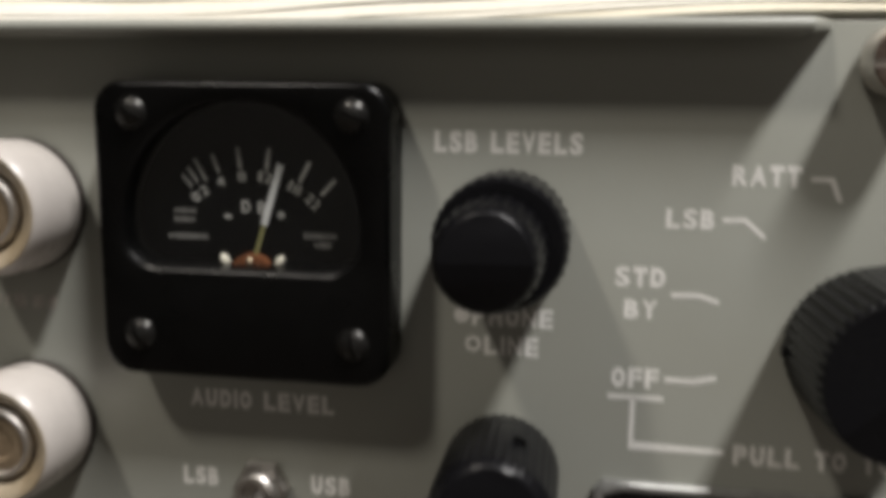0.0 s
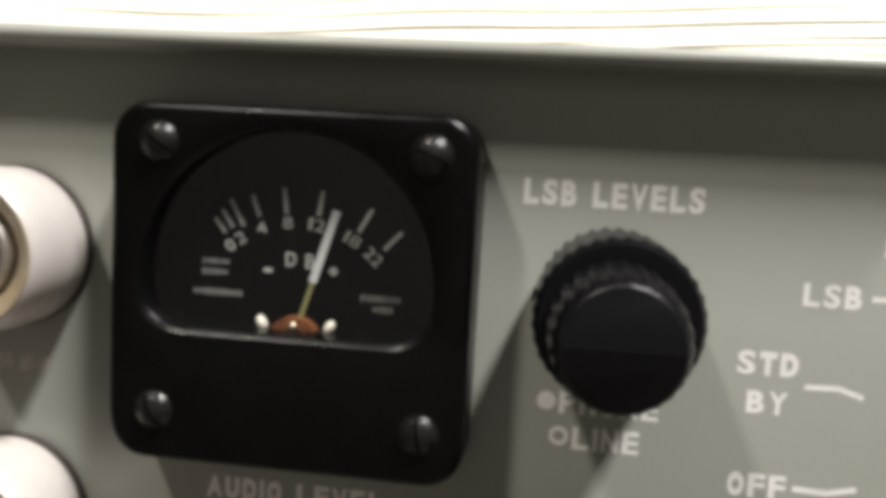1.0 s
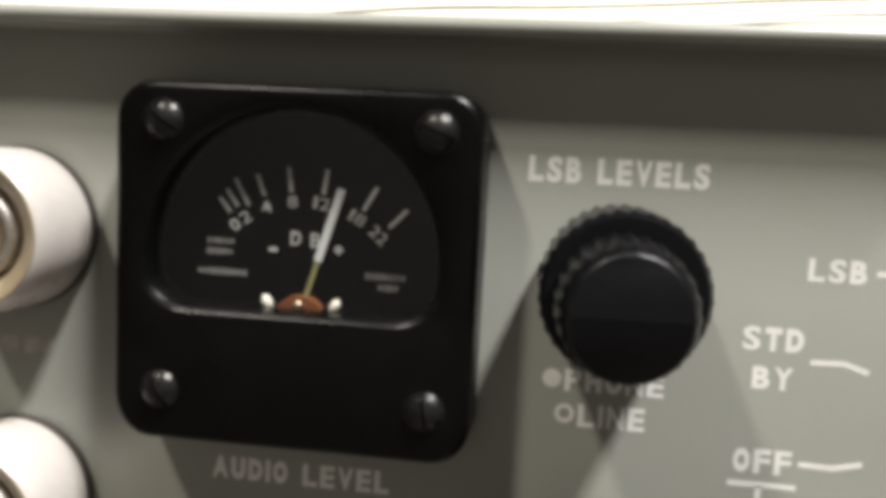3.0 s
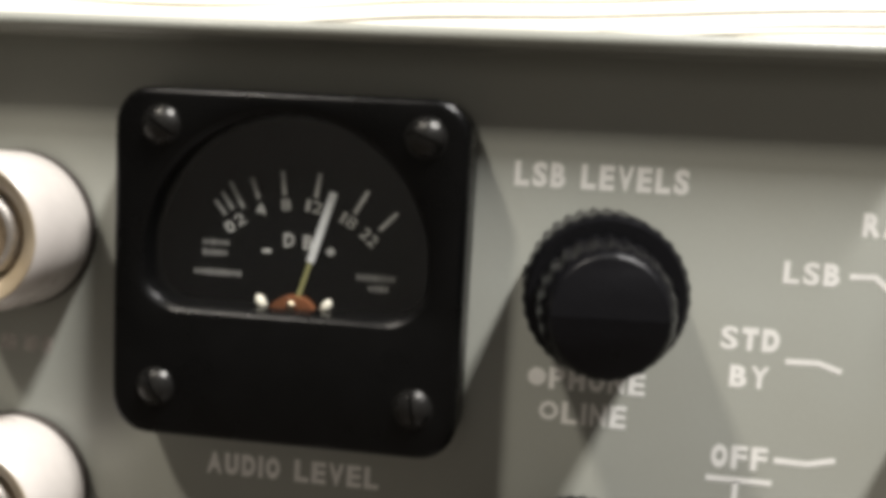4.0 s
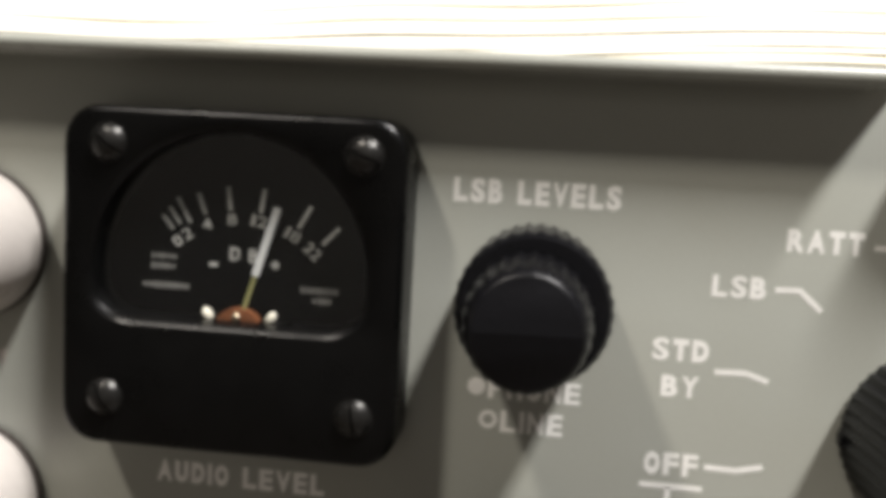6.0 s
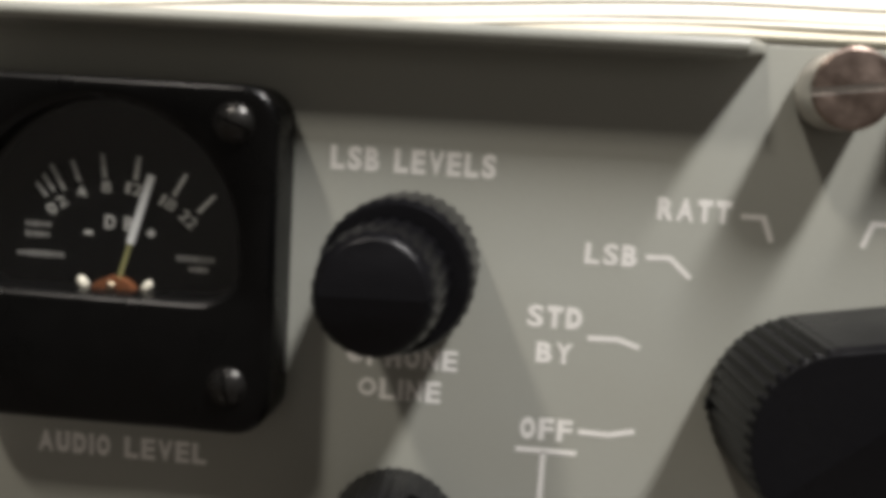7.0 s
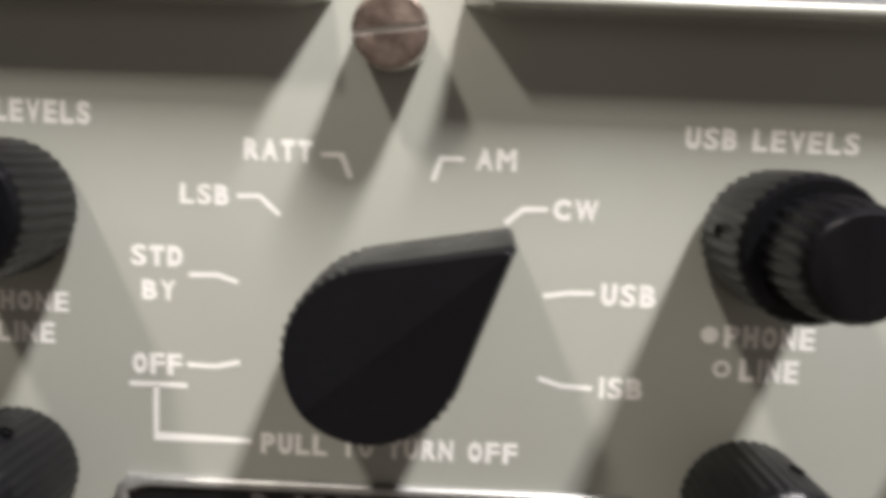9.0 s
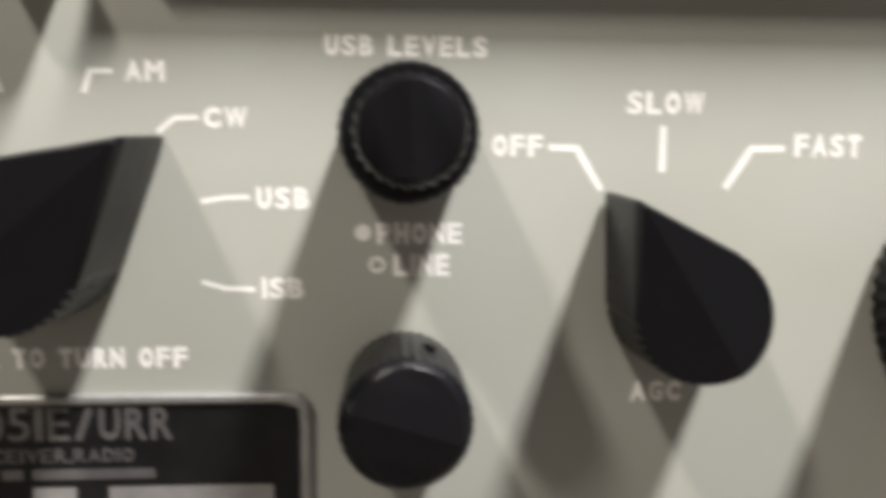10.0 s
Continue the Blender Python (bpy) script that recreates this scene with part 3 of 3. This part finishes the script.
# ---- fuse holders ----
def fuse_holder(x, z, label):
    f = thing("fuse_holder", x, 0, z, label, "fuse holder", "fuse holders")
    part("gasket", lathe([(0.94, 0.0), (0.95, 0.05), (0.945, 0.10), (0.90, 0.14)], 64), RUBBER, f, "dark rubber gasket")
    part("cap", lathe([(0.90, 0.08), (0.93, 0.14), (0.93, 0.52), (0.92, 0.74), (0.89, 0.90), (0.85, 0.99), (0.82, 1.025)], 72, cap_last=False), PORCELAIN, f, "glossy white porcelain cap with a bevelled rim")
    part("inner_rim", lathe([(0.822, 1.02), (0.81, 1.032), (0.785, 1.03), (0.70, 0.985), (0.62, 0.93), (0.585, 0.88), (0.575, 0.80)], 72, cap_first=False, cap_last=False), STAINED, f, "beige stained inner bevel")
    part("groove", lathe([(0.585, 0.78), (0.585, 0.83), (0.51, 0.83)], 64), TARNISH, f, "brown tarnished groove")
    part("metal_ring", lathe([(0.53, 0.80), (0.525, 0.93), (0.50, 0.975), (0.455, 0.985), (0.43, 0.95), (0.415, 0.88)], 64), BRIGHT_STEEL, f, "bright contact ring")
    part("core", lathe([(0.425, 0.80), (0.425, 0.89), (0.33, 0.925), (0.26, 0.925), (0.24, 0.885), (0.10, 0.89), (0.02, 0.89)], 48), TARNISH, f, "brown tarnished core")
    return f


fuse_holder(-2.98, 13.98, "white porcelain fuse holder beside the meter")
fuse_holder(-3.02, 10.72, "white porcelain fuse holder beside the toggle switch")


# ---- toggle switch ----
sw = thing("toggle_switch", 0.52, 0, 9.98, "nickel toggle switch between LSB and USB", "switch")
part("nut", lathe([(0.42, 0.0), (0.42, 0.14), (0.39, 0.18)], 6), STEEL, sw, "hexagonal nickel nut")
part("bushing", lathe([(0.31, 0.1), (0.31, 0.34), (0.28, 0.38), (0.20, 0.38), (0.18, 0.30)], 48), STEEL, sw)
bat = part("lever", lathe([(0.10, 0.2), (0.11, 0.5), (0.14, 1.0), (0.16, 1.2), (0.15, 1.3), (0.10, 1.37), (0.03, 1.4)], 32), STEEL, sw, "rounded bat lever")
bat.rotation_euler = (radians(6), 0, radians(8))


# ---- captive panel screw ----
ps = thing("panel_screw", 8.5, 0, 16.02, "nickel slotted captive screw at the panel's top edge", "screw")
part("washer", lathe([(0.40, 0.0), (0.40, 0.06), (0.38, 0.08)], 48), NICKEL, ps)


def slotted_head(r, h, turn):
    bm = bmesh.new()
    s, dslot = 0.042, 0.03
    loops = []
    for side in (1, -1):
        a0 = math.asin(s / r)
        arc = [a0 + (math.pi - 2 * a0) * i / 30 for i in range(31)]
        loopz = [[(rr * math.cos(a) if abs(rr * math.sin(a)) > s else math.copysign(math.sqrt(max(rr * rr - s * s, 0)), math.cos(a)), -hh, side * max(rr * math.sin(a), s)) for a in arc]
                 for rr, hh in ((r, h - dslot), (r - 0.004, h - 0.018), (r - 0.02, h - 0.005), (r - 0.045, h))]
        vs = [[bm.verts.new(p) for p in lp] for lp in loopz]
        for a, b in zip(vs, vs[1:]):
            for i in range(31):
                j = (i + 1) % 31
                bm.faces.new((a[i], a[j], b[j], b[i]))
        bm.faces.new(vs[-1])
    bmesh.ops.rotate(bm, verts=bm.verts, cent=(0, 0, 0), matrix=Matrix.Rotation(radians(turn), 3, "Y"))
    return bm


part("barrel", lathe([(0.425, 0.07), (0.43, 0.591)], 64), BRIGHT_STEEL, ps, "bright steel barrel")
part("head", slotted_head(0.43, 0.62, -8), NICKEL, ps, "round slotted nickel head")

# ---- nameplate ----
np_x, np_z = 8.49, 9.10
plate = thing("nameplate", np_x, 0, np_z, "black metal nameplate with light lettering and bare edges", "nameplate")
hx, hz = 3.29, 1.41
loops = []
for grow, y in ((0.0, 0.0), (0.0, -0.09), (-0.03, -0.12), (-0.10, -0.12), (-0.13, -0.09)):
    f = rounded(hx + grow, hz + grow, 0.16)
    loops.append([(x, y, z) for x, z in outline(f, 0, 0, 120)])
part("edge", rings(loops), PLATE_EDGE, plate, "worn bare metal edge")
f = rounded(hx - 0.125, hz - 0.125, 0.1)
part("face", rings([[(x, y, z) for x, z in outline(f, 0, 0, 120)] for y in (-0.01, -0.085)], True, True), PLATE_BLACK, plate, "black enamelled face")
part("lettering", text_mesh("R-1051E/URR", 6.90 - np_x, 10.0 - np_x, 9.91 - np_z, 10.35 - np_z, 0.55, -0.095, 0.008), PLATE_INK, plate, "light lettering of the type designation")
part("lettering", text_mesh("RECEIVER,RADIO", 7.38 - np_x, 9.50 - np_x, 9.62 - np_z, 9.80 - np_z, 0.6, -0.095, 0.008), PLATE_INK, plate, "light lettering reading RECEIVER,RADIO")
for x0, x1 in ((7.2, 7.3), (7.42, 7.72), (7.84, 8.1), (8.22, 9.77)):
    part("small_print", strip([(x0 - np_x, 9.46 - np_z), (x1 - np_x, 9.46 - np_z)], 0.13, -0.095, 0.008), PLATE_INK, plate)
for x0, x1 in ((6.1, 7.7), (8.22, 8.76), (9.18, 11.29)):
    part("blank_field", strip([(x0 - np_x, 9.06 - np_z), (x1 - np_x, 9.06 - np_z)], 0.44, -0.092, 0.006), PLATE_FIELD, plate, "pale blank field")


# ---- papers on the case ----
def papers():
    st = thing("paper_stack", 0, 0, TOP - 0.1, "stack of cream papers with wavy edges on the receiver", "papers")
    rng = random.Random(4)
    z, y0 = 0.03, 1.32
    for k in range(19):
        th = rng.choice((0.07, 0.12, 0.18, 0.30))
        lean = th * 0.42
        x1 = 11.85 + rng.uniform(-0.12, 0.12)
        ph = rng.uniform(0, 6)
        nx = 90
        loops = []
        for i in range(nx + 1):
            x = -17 + (x1 + 17) * i / nx
            wave = 0.05 * math.sin(x * 0.22) + 0.09 * math.exp(-((x - 1.6) / 1.5) ** 2) - 0.05 * math.exp(-((x + 1.6) / 1.8) ** 2)
            yy = y0 + 0.012 * math.sin(x * 0.45 + ph) + 0.006 * math.sin(x * 1.3 + 2 * ph)
            rise = min(max(x / 8.0, 0.0), 1.0)
            zz = z + 0.33 * rise * rise * (3 - 2 * rise) + wave * min(1.0, (k + 1) / 5)
            loops.append([(x, yy + 0.012, zz), (x, yy, zz + 0.010), (x, yy + lean, zz + th - 0.008), (x, yy + lean + 0.012, zz + th), (x, yy + 20, zz + th), (x, yy + 20, zz)])
        part("sheet", rings(loops, True, True), (PAPER, PAPER_WHITE, PAPER, PAPER_OLD)[rng.randrange(4)], st)
        z += th + rng.uniform(0.0, 0.006)
        y0 += lean + rng.choice((-0.018, 0.0, 0.004, 0.008, 0.012))


papers()

# ---- cabinet across the room ----
cab = thing("storage_cabinet", 65, 101, -75, "blue-grey metal cabinet with a pegged rail across the room", "cabinet")
part("lower_panel", box(-45, 45, 0, 40, 0, 108.8, 0.4), UNIT_GREY, cab)
# solid dark strip set back in the gap to paint its shadow
part("seam", box(-44.5, 44.5, 0.8, 39.5, 108.7, 109.9), DARK_LINE, cab, "dark strip coloured as the gap's shadow")
part("upper_panel", box(-45, 45, -0.5, 40, 109.7, 150, 0.4), UNIT_GREY, cab)
part("rail", box(-45, 45, -0.8, 0.1, 108.75, 109.15, 0.1), WHITE_METAL, cab, "pale trim rail")
for i in range(-5, 6):
    bm = bmesh.new()
    bmesh.ops.create_uvsphere(bm, u_segments=16, v_segments=10, radius=0.55)
    part("peg", bm, WHITE_METAL, cab, "round white peg", at=(-12.8 + 7.6 * i, -0.45, 108.45))
tag = thing("hanging_cover", 52.6, 99.4, 32.4, "glossy blue dome-shaped cover hanging from a white peg", "cover")
dome = []
for i in range(9):
    a = radians(90 * i / 8)
    dome.append([(4.2 * math.sin(a) * math.cos(q * math.pi / 24) + 0.01, 0.8 * math.sin(a) * math.sin(q * math.pi / 24), -3.0 * (1 - math.cos(a))) for q in range(48)])
part("shell", rings(dome, True, True), BLUE, tag)
loop = [(4.3 * math.sin(radians(a)), -0.45, -3.0 * (1 - math.cos(radians(a)))) for a in range(-90, 91, 6)]
part("piping", rings([[(x + 0.17 * math.cos(q) * math.sin(radians(a)), y + 0.17 * math.sin(q), z + 0.17 * math.cos(q) * math.cos(radians(a))) for q in (0, 1.57, 3.14, 4.71)]
                      for (x, y, z), a in zip(loop, range(-90, 91, 6))], True, True), NAVY, tag, "dark blue piping")
part("hanging_loop", box(-0.05, 0.05, -0.2, 0.0, -0.15, 0.75, 0.02), NAVY, tag, "dark cord loop")
